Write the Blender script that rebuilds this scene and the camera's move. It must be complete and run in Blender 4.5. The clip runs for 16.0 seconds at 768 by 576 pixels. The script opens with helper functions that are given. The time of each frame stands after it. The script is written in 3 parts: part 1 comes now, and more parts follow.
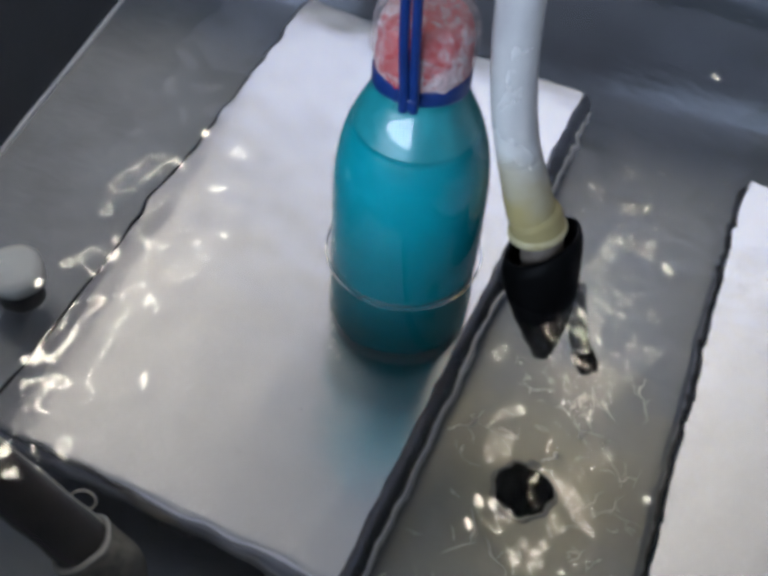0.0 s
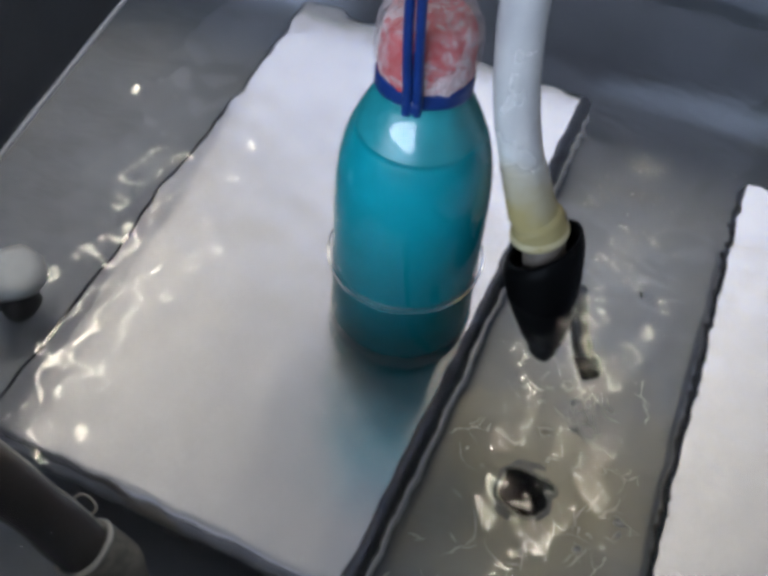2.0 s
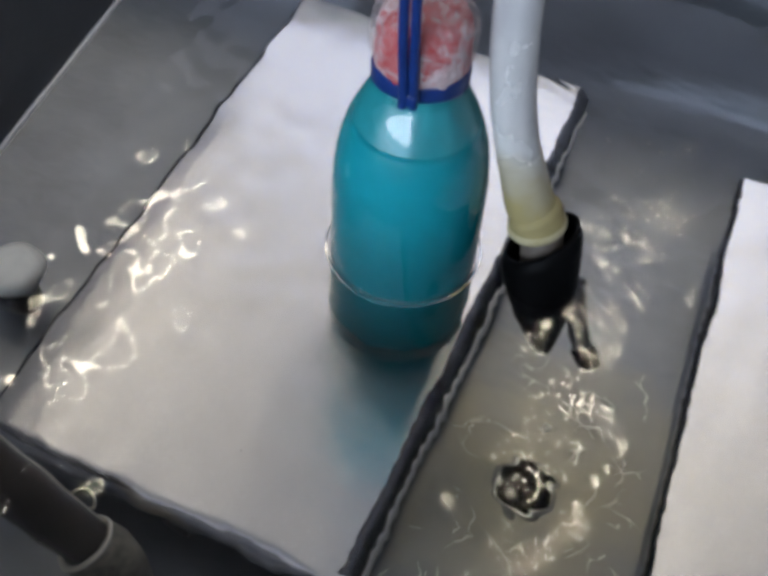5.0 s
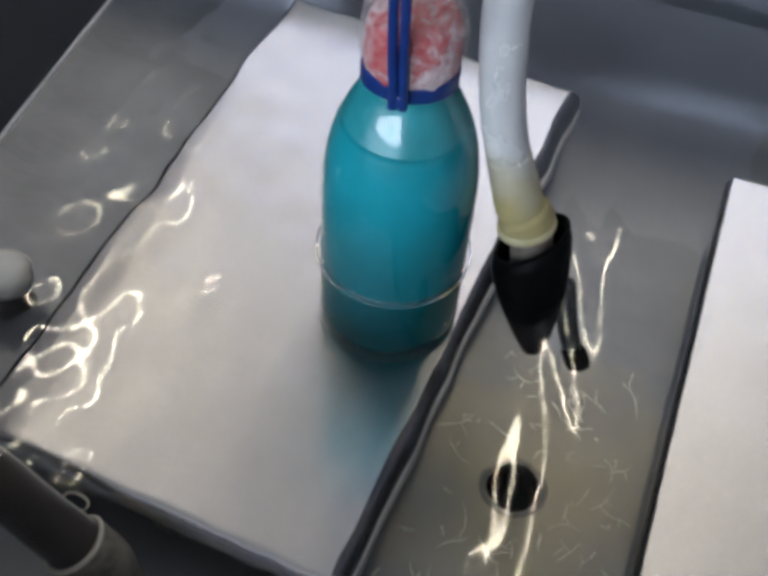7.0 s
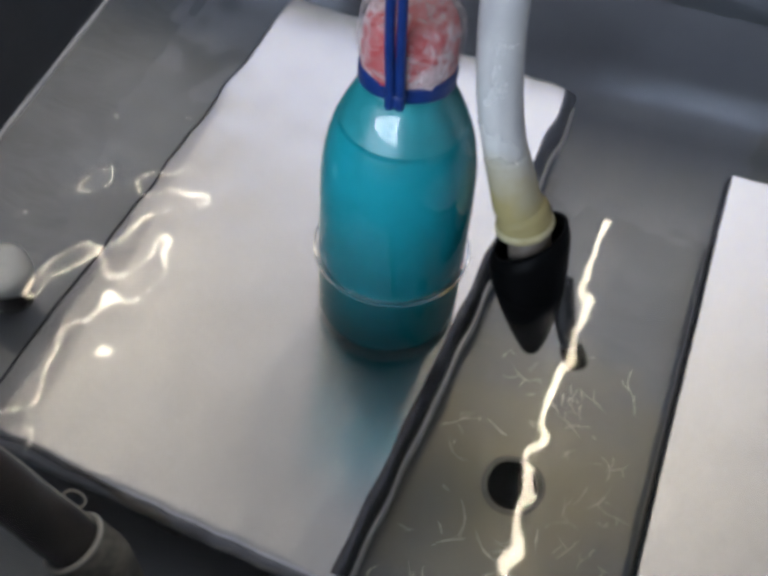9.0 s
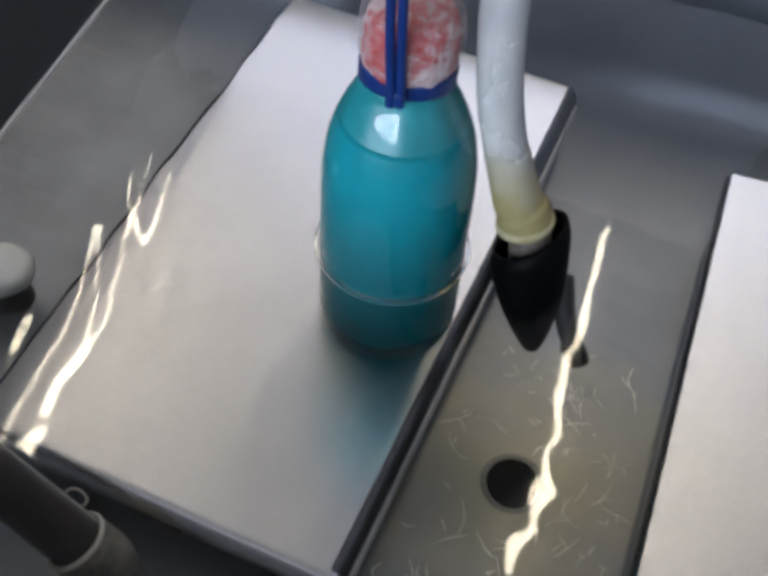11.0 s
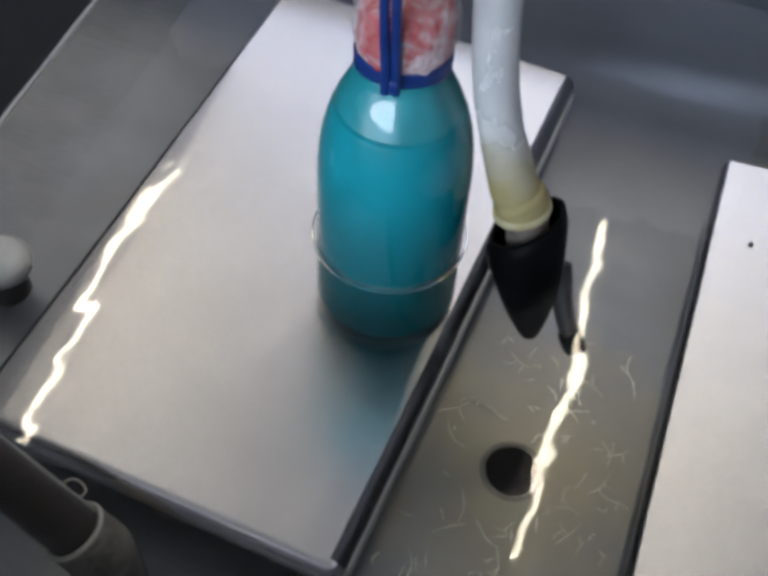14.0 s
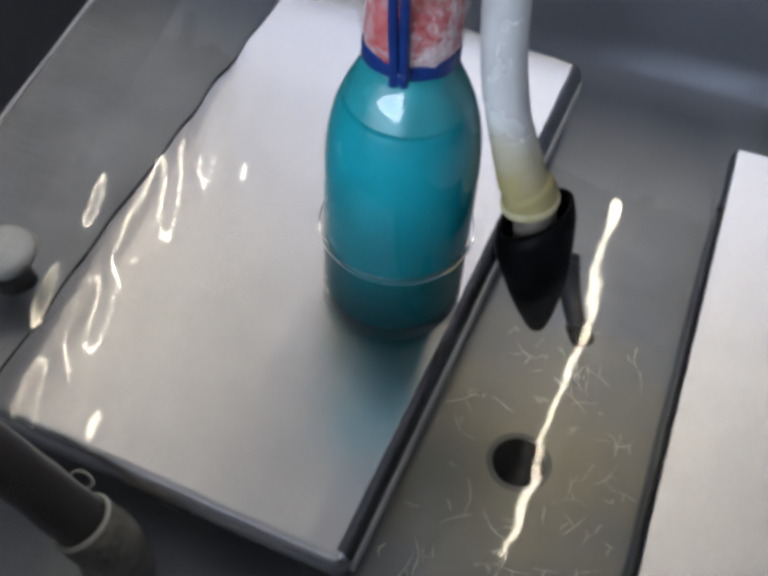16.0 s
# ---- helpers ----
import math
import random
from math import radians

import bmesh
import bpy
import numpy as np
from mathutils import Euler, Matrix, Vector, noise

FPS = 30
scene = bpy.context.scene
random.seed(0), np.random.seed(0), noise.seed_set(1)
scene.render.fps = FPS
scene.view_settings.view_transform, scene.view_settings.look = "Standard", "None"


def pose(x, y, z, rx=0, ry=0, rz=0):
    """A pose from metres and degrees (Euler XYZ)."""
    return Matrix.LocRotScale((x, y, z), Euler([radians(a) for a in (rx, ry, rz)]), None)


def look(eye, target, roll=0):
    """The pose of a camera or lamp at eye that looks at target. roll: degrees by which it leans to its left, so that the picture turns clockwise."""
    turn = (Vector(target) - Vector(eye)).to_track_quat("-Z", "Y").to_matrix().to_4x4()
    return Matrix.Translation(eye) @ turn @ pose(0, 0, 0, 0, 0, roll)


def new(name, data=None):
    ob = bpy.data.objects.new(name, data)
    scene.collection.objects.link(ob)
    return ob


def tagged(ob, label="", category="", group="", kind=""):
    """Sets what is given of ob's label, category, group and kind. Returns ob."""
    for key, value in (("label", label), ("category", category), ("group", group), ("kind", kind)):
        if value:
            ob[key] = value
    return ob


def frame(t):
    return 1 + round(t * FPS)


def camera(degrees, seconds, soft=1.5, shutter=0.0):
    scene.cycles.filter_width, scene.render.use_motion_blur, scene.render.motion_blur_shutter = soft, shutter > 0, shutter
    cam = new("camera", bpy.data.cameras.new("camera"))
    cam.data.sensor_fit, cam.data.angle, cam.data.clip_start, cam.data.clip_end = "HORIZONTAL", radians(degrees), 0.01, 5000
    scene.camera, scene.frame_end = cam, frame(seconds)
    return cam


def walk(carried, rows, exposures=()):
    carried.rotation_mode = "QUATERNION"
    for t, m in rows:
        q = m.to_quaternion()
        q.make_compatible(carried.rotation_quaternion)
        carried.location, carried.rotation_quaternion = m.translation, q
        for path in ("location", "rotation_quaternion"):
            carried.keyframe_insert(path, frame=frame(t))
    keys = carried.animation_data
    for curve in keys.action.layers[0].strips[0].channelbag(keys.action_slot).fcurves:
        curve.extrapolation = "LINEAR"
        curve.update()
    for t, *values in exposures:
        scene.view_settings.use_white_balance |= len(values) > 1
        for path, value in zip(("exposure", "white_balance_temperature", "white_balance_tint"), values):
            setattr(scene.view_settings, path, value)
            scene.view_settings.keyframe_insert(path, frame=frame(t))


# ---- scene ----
# The camera and its walk
LENS = 37.65
cam = camera(LENS, 16.0, soft=4.2)


def hand_held(x, y, z, down, yaw, lean):
    """A camera at a place, that looks down by an angle, turned and leaning."""
    p, w, r = radians(down), radians(yaw), radians(lean)
    ahead = Vector((-math.sin(w) * math.cos(p), math.cos(w) * math.cos(p), -math.sin(p)))
    side = Vector((math.cos(w), math.sin(w), 0))
    right = side * math.cos(r) + side.cross(ahead) * math.sin(r)
    upward = right.cross(ahead)
    m = Matrix((right, upward, -ahead)).transposed().to_4x4()
    m.translation = (x, y, z)
    return m


PATH = [
    (0, 0.1255, -0.3558, 0.4513, 52.179, 20.742, 4.772),
    (0.5, 0.1229, -0.3571, 0.4510, 51.983, 20.192, 5.174),
    (1, 0.1248, -0.3579, 0.4521, 51.773, 20.423, 4.706),
    (1.5, 0.1251, -0.3560, 0.4506, 51.871, 20.671, 4.773),
    (2, 0.1213, -0.3560, 0.4511, 52.125, 20.267, 5.084),
    (2.5, 0.1266, -0.3561, 0.4513, 52.058, 21.091, 4.183),
    (3, 0.1238, -0.3562, 0.4518, 52.210, 20.835, 4.322),
    (3.5, 0.1245, -0.3565, 0.4472, 51.954, 20.826, 4.318),
    (4, 0.1234, -0.3548, 0.4502, 52.257, 20.796, 4.513),
    (4.5, 0.1240, -0.3557, 0.4509, 52.315, 20.667, 4.541),
    (7, 0.1248, -0.3586, 0.4504, 52.002, 19.662, 5.037),
    (7.5, 0.1277, -0.3569, 0.4525, 52.176, 20.045, 4.548),
    (8, 0.1255, -0.3577, 0.4516, 52.165, 19.654, 4.860),
    (8.5, 0.1268, -0.3572, 0.4502, 52.086, 19.809, 4.651),
    (9, 0.1261, -0.3563, 0.4523, 52.316, 19.827, 4.887),
    (11.5, 0.1265, -0.3575, 0.4528, 52.389, 19.881, 4.752),
    (12, 0.1284, -0.3579, 0.4520, 52.407, 20.072, 4.462),
    (12.5, 0.1289, -0.3578, 0.4528, 52.531, 20.137, 4.234),
    (13, 0.1299, -0.3581, 0.4516, 52.505, 20.177, 4.097),
    (13.5, 0.1269, -0.3573, 0.4522, 52.759, 19.725, 4.520),
    (14, 0.1290, -0.3579, 0.4511, 52.719, 19.940, 4.307),
    (14.5, 0.1284, -0.3564, 0.4515, 53.000, 20.029, 3.972),
    (15, 0.1289, -0.3570, 0.4490, 52.902, 20.215, 3.651),
    (15.5, 0.1298, -0.3560, 0.4501, 53.154, 20.523, 3.648),
    (16, 0.1258, -0.3547, 0.4525, 53.585, 20.177, 4.185)
]
walk(cam, [(t, hand_held(*row)) for t, *row in PATH], exposures=[(0.0, -1.06, 6330, 11), (4.6, -1.06, 6620, 11), (6.8, -1.04, 6800, 11), (16.0, -1.04, 6700, 11)])

# World and lights
world = bpy.data.worlds.new("world")
scene.world = world
world.use_nodes = True
wn = world.node_tree.nodes
sky = wn.new("ShaderNodeTexSky")
sky.sky_type, sky.sun_disc, sky.sun_elevation, sky.sun_rotation = "NISHITA", False, radians(40), radians(200)
wn["Background"].inputs["Strength"].default_value = 0.12
world.node_tree.links.new(sky.outputs["Color"], wn["Background"].inputs["Color"])

TUBE_LIGHT = 102.0
WINDOW_LIGHT = 76.0
WATER, PLATE_Z, FLOOR_Z, RIM_Z = 0.0, -0.083, -0.145, 0.016
ROOM = (-2.6, 2.0, -1.6, 2.15, -0.8, 2.60)
TURN = 5.0
tank_pose = pose(0, 0, 0, 0, 0, TURN)

# daylight from the window in the wall behind
win = bpy.data.lights.new("window_daylight", "AREA")
win.shape, win.size, win.size_y, win.energy, win.color = "RECTANGLE", 1.4, 0.66, WINDOW_LIGHT, (0.66, 0.80, 1.0)
win_ob = new("window_daylight", win)
win_ob.matrix_world = look((-0.35, ROOM[2] + 0.03, 0.55), (-0.35, 0.0, 0.55))

# added unseen area lamp in a high opening: makes the wall ahead pale and bluish
FILL_OPENING = (-1.70, 0.35, 1.15, 2.28)
high = bpy.data.lights.new("bright_wall_fill", "AREA")
high.shape, high.size, high.size_y, high.energy, high.color = "RECTANGLE", 1.93, 1.01, 14.2, (0.70, 0.77, 1.0)
high_ob = new("bright_wall_fill", high)
high_ob.matrix_world = look((-0.675, ROOM[3] + 0.02, 1.715), (-0.675, 0.0, 1.715))


# Materials
def material(name, colour, rough=0.5, metal=0.0, vary=0.15, scale=30.0, fine=400.0, bump=0.1, stretch=(1, 1, 1), second=None,
             rough_vary=0.1, spec=0.5, coat=0.0, transmission=0.0, ior=1.45, subsurface=0.0, by_object=0.0, bump_scale=None):
    """A principled material with two scales of variation in colour, roughness and relief."""
    m = bpy.data.materials.new(name)
    m.use_nodes = True
    nt = m.node_tree
    b = nt.nodes["Principled BSDF"]
    tc = nt.nodes.new("ShaderNodeTexCoord")
    mp = nt.nodes.new("ShaderNodeMapping")
    mp.inputs["Scale"].default_value = stretch
    nt.links.new(tc.outputs["Object"], mp.inputs["Vector"])
    big, small = nt.nodes.new("ShaderNodeTexNoise"), nt.nodes.new("ShaderNodeTexNoise")
    big.inputs["Scale"].default_value, big.inputs["Detail"].default_value = scale, 4
    small.inputs["Scale"].default_value, small.inputs["Detail"].default_value = fine, 3
    nt.links.new(tc.outputs["Object"], big.inputs["Vector"])
    nt.links.new(mp.outputs["Vector"], small.inputs["Vector"])
    mean = nt.nodes.new("ShaderNodeMath")
    mean.operation = "MULTIPLY_ADD"
    mean.inputs[1].default_value = 0.65
    half = nt.nodes.new("ShaderNodeMath")
    half.operation, half.inputs[1].default_value = "MULTIPLY", 0.35
    nt.links.new(small.outputs["Fac"], half.inputs[0])
    nt.links.new(big.outputs["Fac"], mean.inputs[0])
    nt.links.new(half.outputs[0], mean.inputs[2])
    ramp = nt.nodes.new("ShaderNodeValToRGB")
    ramp.color_ramp.elements[0].position, ramp.color_ramp.elements[1].position = 0.3, 0.7
    dark = [c * (1 - vary) for c in colour]
    light = second or [min(1.0, c * (1 + vary)) for c in colour]
    ramp.color_ramp.elements[0].color, ramp.color_ramp.elements[1].color = (*dark, 1), (*light, 1)
    nt.links.new(mean.outputs[0], ramp.inputs["Fac"])
    nt.links.new(ramp.outputs["Color"], b.inputs["Base Color"])
    rr = nt.nodes.new("ShaderNodeMapRange")
    rr.inputs["To Min"].default_value, rr.inputs["To Max"].default_value = max(0.0, rough - rough_vary), min(1.0, rough + rough_vary)
    nt.links.new(mean.outputs[0], rr.inputs["Value"])
    nt.links.new(rr.outputs["Result"], b.inputs["Roughness"])
    b.inputs["Metallic"].default_value = metal
    b.inputs["IOR"].default_value = ior
    b.inputs["Specular IOR Level"].default_value = spec
    b.inputs["Coat Weight"].default_value = coat
    b.inputs["Transmission Weight"].default_value = transmission
    if subsurface:
        b.inputs["Subsurface Weight"].default_value = subsurface
        b.inputs["Subsurface Radius"].default_value = (0.01, 0.01, 0.01)
        b.inputs["Subsurface Scale"].default_value = 1.0
    if bump:
        bp = nt.nodes.new("ShaderNodeBump")
        bp.inputs["Strength"].default_value, bp.inputs["Distance"].default_value = bump, bump_scale or 0.001
        nt.links.new(mean.outputs[0], bp.inputs["Height"])
        nt.links.new(bp.outputs["Normal"], b.inputs["Normal"])
    return m


def emitter(name, colour, strength):
    m = bpy.data.materials.new(name)
    m.use_nodes = True
    nt = m.node_tree
    nt.nodes.remove(nt.nodes["Principled BSDF"])
    e = nt.nodes.new("ShaderNodeEmission")
    e.inputs["Color"].default_value, e.inputs["Strength"].default_value = (*colour, 1), strength
    nt.links.new(e.outputs[0], nt.nodes["Material Output"].inputs["Surface"])
    return m


def clear(name, ior, colour=(1, 1, 1), rough=0.0):
    m = bpy.data.materials.new(name)
    m.use_nodes = True
    nt = m.node_tree
    nt.nodes.remove(nt.nodes["Principled BSDF"])
    g = nt.nodes.new("ShaderNodeBsdfGlass")
    g.inputs["IOR"].default_value, g.inputs["Roughness"].default_value, g.inputs["Color"].default_value = ior, rough, (*colour, 1)
    nt.links.new(g.outputs[0], nt.nodes["Material Output"].inputs["Surface"])
    return m


def film_material(name):
    """Clear cling film, milky where it is crumpled."""
    m = bpy.data.materials.new(name)
    m.use_nodes = True
    nt = m.node_tree
    b = nt.nodes["Principled BSDF"]
    b.inputs["Base Color"].default_value = (0.80, 0.70, 0.70, 1)
    b.inputs["Roughness"].default_value = 0.16
    tr = nt.nodes.new("ShaderNodeBsdfTransparent")
    mix = nt.nodes.new("ShaderNodeMixShader")
    tc = nt.nodes.new("ShaderNodeTexCoord")
    n1 = nt.nodes.new("ShaderNodeTexNoise")
    n1.inputs["Scale"].default_value, n1.inputs["Detail"].default_value, n1.inputs["Distortion"].default_value = 95, 5, 1.2
    mr = nt.nodes.new("ShaderNodeMapRange")
    mr.inputs["From Min"].default_value, mr.inputs["From Max"].default_value = 0.35, 0.68
    mr.inputs["To Min"].default_value, mr.inputs["To Max"].default_value = 0.10, 0.52
    n2 = nt.nodes.new("ShaderNodeTexNoise")
    n2.inputs["Scale"].default_value, n2.inputs["Detail"].default_value, n2.inputs["Distortion"].default_value = 130, 4, 2.5
    bp = nt.nodes.new("ShaderNodeBump")
    bp.inputs["Strength"].default_value, bp.inputs["Distance"].default_value = 1.0, 0.004
    for n in (n1, n2):
        nt.links.new(tc.outputs["Object"], n.inputs["Vector"])
    nt.links.new(n1.outputs["Fac"], mr.inputs["Value"])
    nt.links.new(mr.outputs["Result"], mix.inputs["Fac"])
    nt.links.new(n2.outputs["Fac"], bp.inputs["Height"])
    nt.links.new(bp.outputs["Normal"], b.inputs["Normal"])
    nt.links.new(tr.outputs[0], mix.inputs[1])
    nt.links.new(b.outputs[0], mix.inputs[2])
    nt.links.new(mix.outputs[0], nt.nodes["Material Output"].inputs["Surface"])
    return m


def blotched_material(name, strong, pale):
    """A matt surface in large soft blotches of two colours."""
    m = material(name, strong, rough=0.55, vary=0.2, scale=42, fine=300, bump=0.3)
    nt = m.node_tree
    for n in nt.nodes:
        if n.type == "VALTORGB":
            n.color_ramp.elements[0].color, n.color_ramp.elements[1].color = (*strong, 1), (*pale, 1)
            n.color_ramp.elements[0].position, n.color_ramp.elements[1].position = 0.48, 0.60
    return m


def hose_material(name):
    """Frosted silicone, yellowed by wear towards its wet end."""
    m = material(name, (0.80, 0.79, 0.79), rough=0.26, vary=0.22, scale=30, fine=90, bump=0.02, stretch=(1, 1, 0.12), second=(0.95, 0.94, 0.91), transmission=0.48, ior=1.18, spec=0.4)
    nt = m.node_tree
    b = nt.nodes["Principled BSDF"]
    tc, sep = nt.nodes.new("ShaderNodeTexCoord"), nt.nodes.new("ShaderNodeSeparateXYZ")
    nz, add = nt.nodes.new("ShaderNodeTexNoise"), nt.nodes.new("ShaderNodeMath")
    nz.inputs["Scale"].default_value, nz.inputs["Detail"].default_value = 60, 5
    add.operation, add.inputs[1].default_value = "MULTIPLY_ADD", 0.035
    mr, mix = nt.nodes.new("ShaderNodeMapRange"), nt.nodes.new("ShaderNodeMix")
    mr.inputs["From Min"].default_value, mr.inputs["From Max"].default_value = 0.108, 0.068
    mr.inputs["To Max"].default_value = 0.9
    mix.data_type = "RGBA"
    old = b.inputs["Base Color"].links[0].from_socket
    nt.links.new(tc.outputs["Object"], sep.inputs[0])
    nt.links.new(tc.outputs["Object"], nz.inputs["Vector"])
    nt.links.new(nz.outputs["Fac"], add.inputs[0])
    nt.links.new(sep.outputs["Z"], add.inputs[2])
    nt.links.new(add.outputs[0], mr.inputs["Value"])
    nt.links.new(mr.outputs["Result"], mix.inputs["Factor"])
    nt.links.new(old, mix.inputs["A"])
    mix.inputs["B"].default_value = (0.64, 0.53, 0.22, 1)
    nt.links.new(mix.outputs["Result"], b.inputs["Base Color"])
    return m


def floor_steel_material(name, drain):
    """Satin steel with a tan mineral stain that has spread round the drain."""
    m = material(name, (0.218, 0.232, 0.258), rough=0.42, metal=0.75, vary=0.2, scale=22, fine=900, bump=0.12, stretch=(0.08, 1, 1))
    nt = m.node_tree
    b = nt.nodes["Principled BSDF"]
    tc = nt.nodes.new("ShaderNodeTexCoord")
    sub = nt.nodes.new("ShaderNodeVectorMath")
    sub.operation = "DISTANCE"
    sub.inputs[1].default_value = drain
    nz = nt.nodes.new("ShaderNodeTexNoise")
    nz.inputs["Scale"].default_value, nz.inputs["Detail"].default_value = 26, 6
    add = nt.nodes.new("ShaderNodeMath")
    add.operation, add.inputs[1].default_value = "MULTIPLY_ADD", 0.09
    mr = nt.nodes.new("ShaderNodeMapRange")
    mr.inputs["From Min"].default_value, mr.inputs["From Max"].default_value = 0.155, 0.06
    mr.inputs["To Min"].default_value, mr.inputs["To Max"].default_value = 0.0, 0.85
    mix = nt.nodes.new("ShaderNodeMix")
    mix.data_type = "RGBA"
    old = b.inputs["Base Color"].links[0].from_socket
    nt.links.new(tc.outputs["Object"], sub.inputs[0])
    nt.links.new(tc.outputs["Object"], nz.inputs["Vector"])
    nt.links.new(nz.outputs["Fac"], add.inputs[0])
    nt.links.new(sub.outputs["Value"], add.inputs[2])
    nt.links.new(add.outputs[0], mr.inputs["Value"])
    nt.links.new(mr.outputs["Result"], mix.inputs["Factor"])
    nt.links.new(old, mix.inputs["A"])
    mix.inputs["B"].default_value = (0.40, 0.365, 0.245, 1)
    nt.links.new(mix.outputs["Result"], b.inputs["Base Color"])
    met = nt.nodes.new("ShaderNodeMapRange")
    met.inputs["To Min"].default_value, met.inputs["To Max"].default_value = 0.85, 0.45
    nt.links.new(mr.outputs["Result"], met.inputs["Value"])
    nt.links.new(met.outputs["Result"], b.inputs["Metallic"])
    return m


DRAIN = Vector((0.0998, -0.0483, FLOOR_Z))
drain_local = tank_pose.inverted() @ DRAIN

MAT = {
    "basin": floor_steel_material("basin_steel", tuple(drain_local)),
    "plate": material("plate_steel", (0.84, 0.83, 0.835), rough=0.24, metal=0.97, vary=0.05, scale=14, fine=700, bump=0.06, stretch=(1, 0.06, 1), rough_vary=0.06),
    # plate steel darkened: the shade on the side folds is in this colour
    "rim": material("fold_shade_steel", (0.13, 0.13, 0.145), rough=0.20, metal=0.95, vary=0.1, scale=60, fine=900, bump=0.06),
    # near-black stand-in for the shade in the open space under a plate
    "void": material("underplate_shade", (0.034, 0.030, 0.024), rough=0.6, vary=0.3, scale=40, fine=300, bump=0.1, spec=0.2),
    "dark_sheet": material("dark_reflection_sheet", (0.048, 0.048, 0.052), rough=0.5, vary=0.25, scale=30, fine=300, bump=0.15),
    "ring_steel": material("ring_steel", (0.24, 0.23, 0.19), rough=0.5, metal=0.6, vary=0.25, scale=90, bump=0.15),
    "skirt": material("skirt_steel", (0.74, 0.73, 0.71), rough=0.45, metal=0.3, vary=0.12, scale=40, fine=900, bump=0.1),
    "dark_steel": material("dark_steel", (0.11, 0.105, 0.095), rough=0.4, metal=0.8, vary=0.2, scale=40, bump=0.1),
    "bench": material("bench_steel", (0.5, 0.5, 0.51), rough=0.35, metal=0.9, vary=0.1, scale=12, fine=800, bump=0.06, stretch=(0.05, 1, 1)),
    "water": clear("water", 1.333),
    "wet_glass": clear("wet_glass", 1.14, (0.97, 1.0, 1.0)),
    "glass": clear("bottle_glass", 1.48, (0.97, 1.0, 1.0)),
    "liquid": material("turquoise_liquid", (0.003, 0.205, 0.240), rough=0.25, vary=0.14, scale=24, fine=70, bump=0.0, subsurface=0.25, spec=0.1),
    "liquid_film": material("liquid_film", (0.009, 0.198, 0.222), rough=0.3, vary=0.2, scale=60, fine=200, bump=0.0),
    "band": material("blue_elastic", (0.006, 0.028, 0.14), rough=0.35, vary=0.25, scale=120, fine=900, bump=0.35),
    "red": blotched_material("red_cap", (0.38, 0.014, 0.014), (0.52, 0.42, 0.41)),
    "film": film_material("cling_film"),
    "hose": hose_material("silicone_hose"),
    "residue": material("grey_residue", (0.30, 0.29, 0.28), rough=0.7, vary=0.3, scale=120, fine=400, bump=0.3),
    "cuff_lip": material("cuff_lip", (0.50, 0.41, 0.19), rough=0.4, vary=0.2, scale=80, fine=300, bump=0.2, subsurface=0.3, second=(0.60, 0.54, 0.34)),
    "rubber": material("black_rubber", (0.004, 0.004, 0.0042), rough=0.42, spec=0.05, vary=0.3, scale=90, fine=500, bump=0.15),
    "grey_metal": material("grey_metal", (0.065, 0.065, 0.068), rough=0.4, metal=0.6, vary=0.35, scale=120, bump=0.3),
    "spigot": material("brown_spigot", (0.16, 0.13, 0.105), rough=0.45, vary=0.3, scale=90, fine=400, bump=0.2),
    "fitting": material("worn_fitting", (0.13, 0.12, 0.10), rough=0.5, vary=0.4, scale=45, fine=260, bump=0.25, second=(0.34, 0.31, 0.25)),
    "ribbed": material("brown_pipe", (0.034, 0.026, 0.022), rough=0.38, vary=0.35, scale=60, fine=500, bump=0.3),
    "pale_ring": material("pale_fitting", (0.60, 0.57, 0.50), rough=0.4, vary=0.15, scale=70, bump=0.2),
    "white_plastic": material("white_plastic", (0.86, 0.84, 0.77), rough=0.45, vary=0.12, scale=60, bump=0.15),
    "scale": material("limescale", (0.92, 0.90, 0.80), rough=0.35, metal=0.15, vary=0.15, scale=200, bump=0.2),
    "hole": material("drain_pipe", (0.012, 0.011, 0.010), rough=0.9, spec=0.0, vary=0.4, scale=90, bump=0.2),
    # pale bluish wall colour: the cool daylight on the walls is in the paint
    "wall": material("wall_daylit_tint", (0.76, 0.80, 0.90), rough=0.8, vary=0.06, scale=2, fine=60, bump=0.2),
    "ceiling": material("ceiling_paint", (0.60, 0.56, 0.49), rough=0.9, vary=0.04, scale=2, fine=60, bump=0.2),
    "room_floor": material("room_floor", (0.18, 0.17, 0.16), rough=0.6, vary=0.2, scale=5, fine=80, bump=0.2),
    "lamp_body": material("lamp_enamel", (0.8, 0.8, 0.8), rough=0.4, vary=0.03, scale=20, bump=0.05),
    "tube": emitter("lit_tube", (1.0, 0.91, 0.735), TUBE_LIGHT),
    "frame": material("window_paint", (0.7, 0.7, 0.7), rough=0.5, vary=0.05, scale=20, bump=0.1),
}


# Mesh helpers
def part(name, bm, mat, parent=None, label="", smooth=True):
    me = bpy.data.meshes.new(name)
    bmesh.ops.recalc_face_normals(bm, faces=bm.faces)
    if mat in ("glass", "wet_glass") and bm.calc_volume(signed=True) < 0:
        bmesh.ops.reverse_faces(bm, faces=bm.faces)
    for f in bm.faces:
        f.smooth = smooth
    bm.to_mesh(me)
    bm.free()
    me.materials.append(MAT[mat])
    ob = new(name, me)
    if parent:
        ob.parent = parent
    if label:
        tagged(ob, label)
    return ob


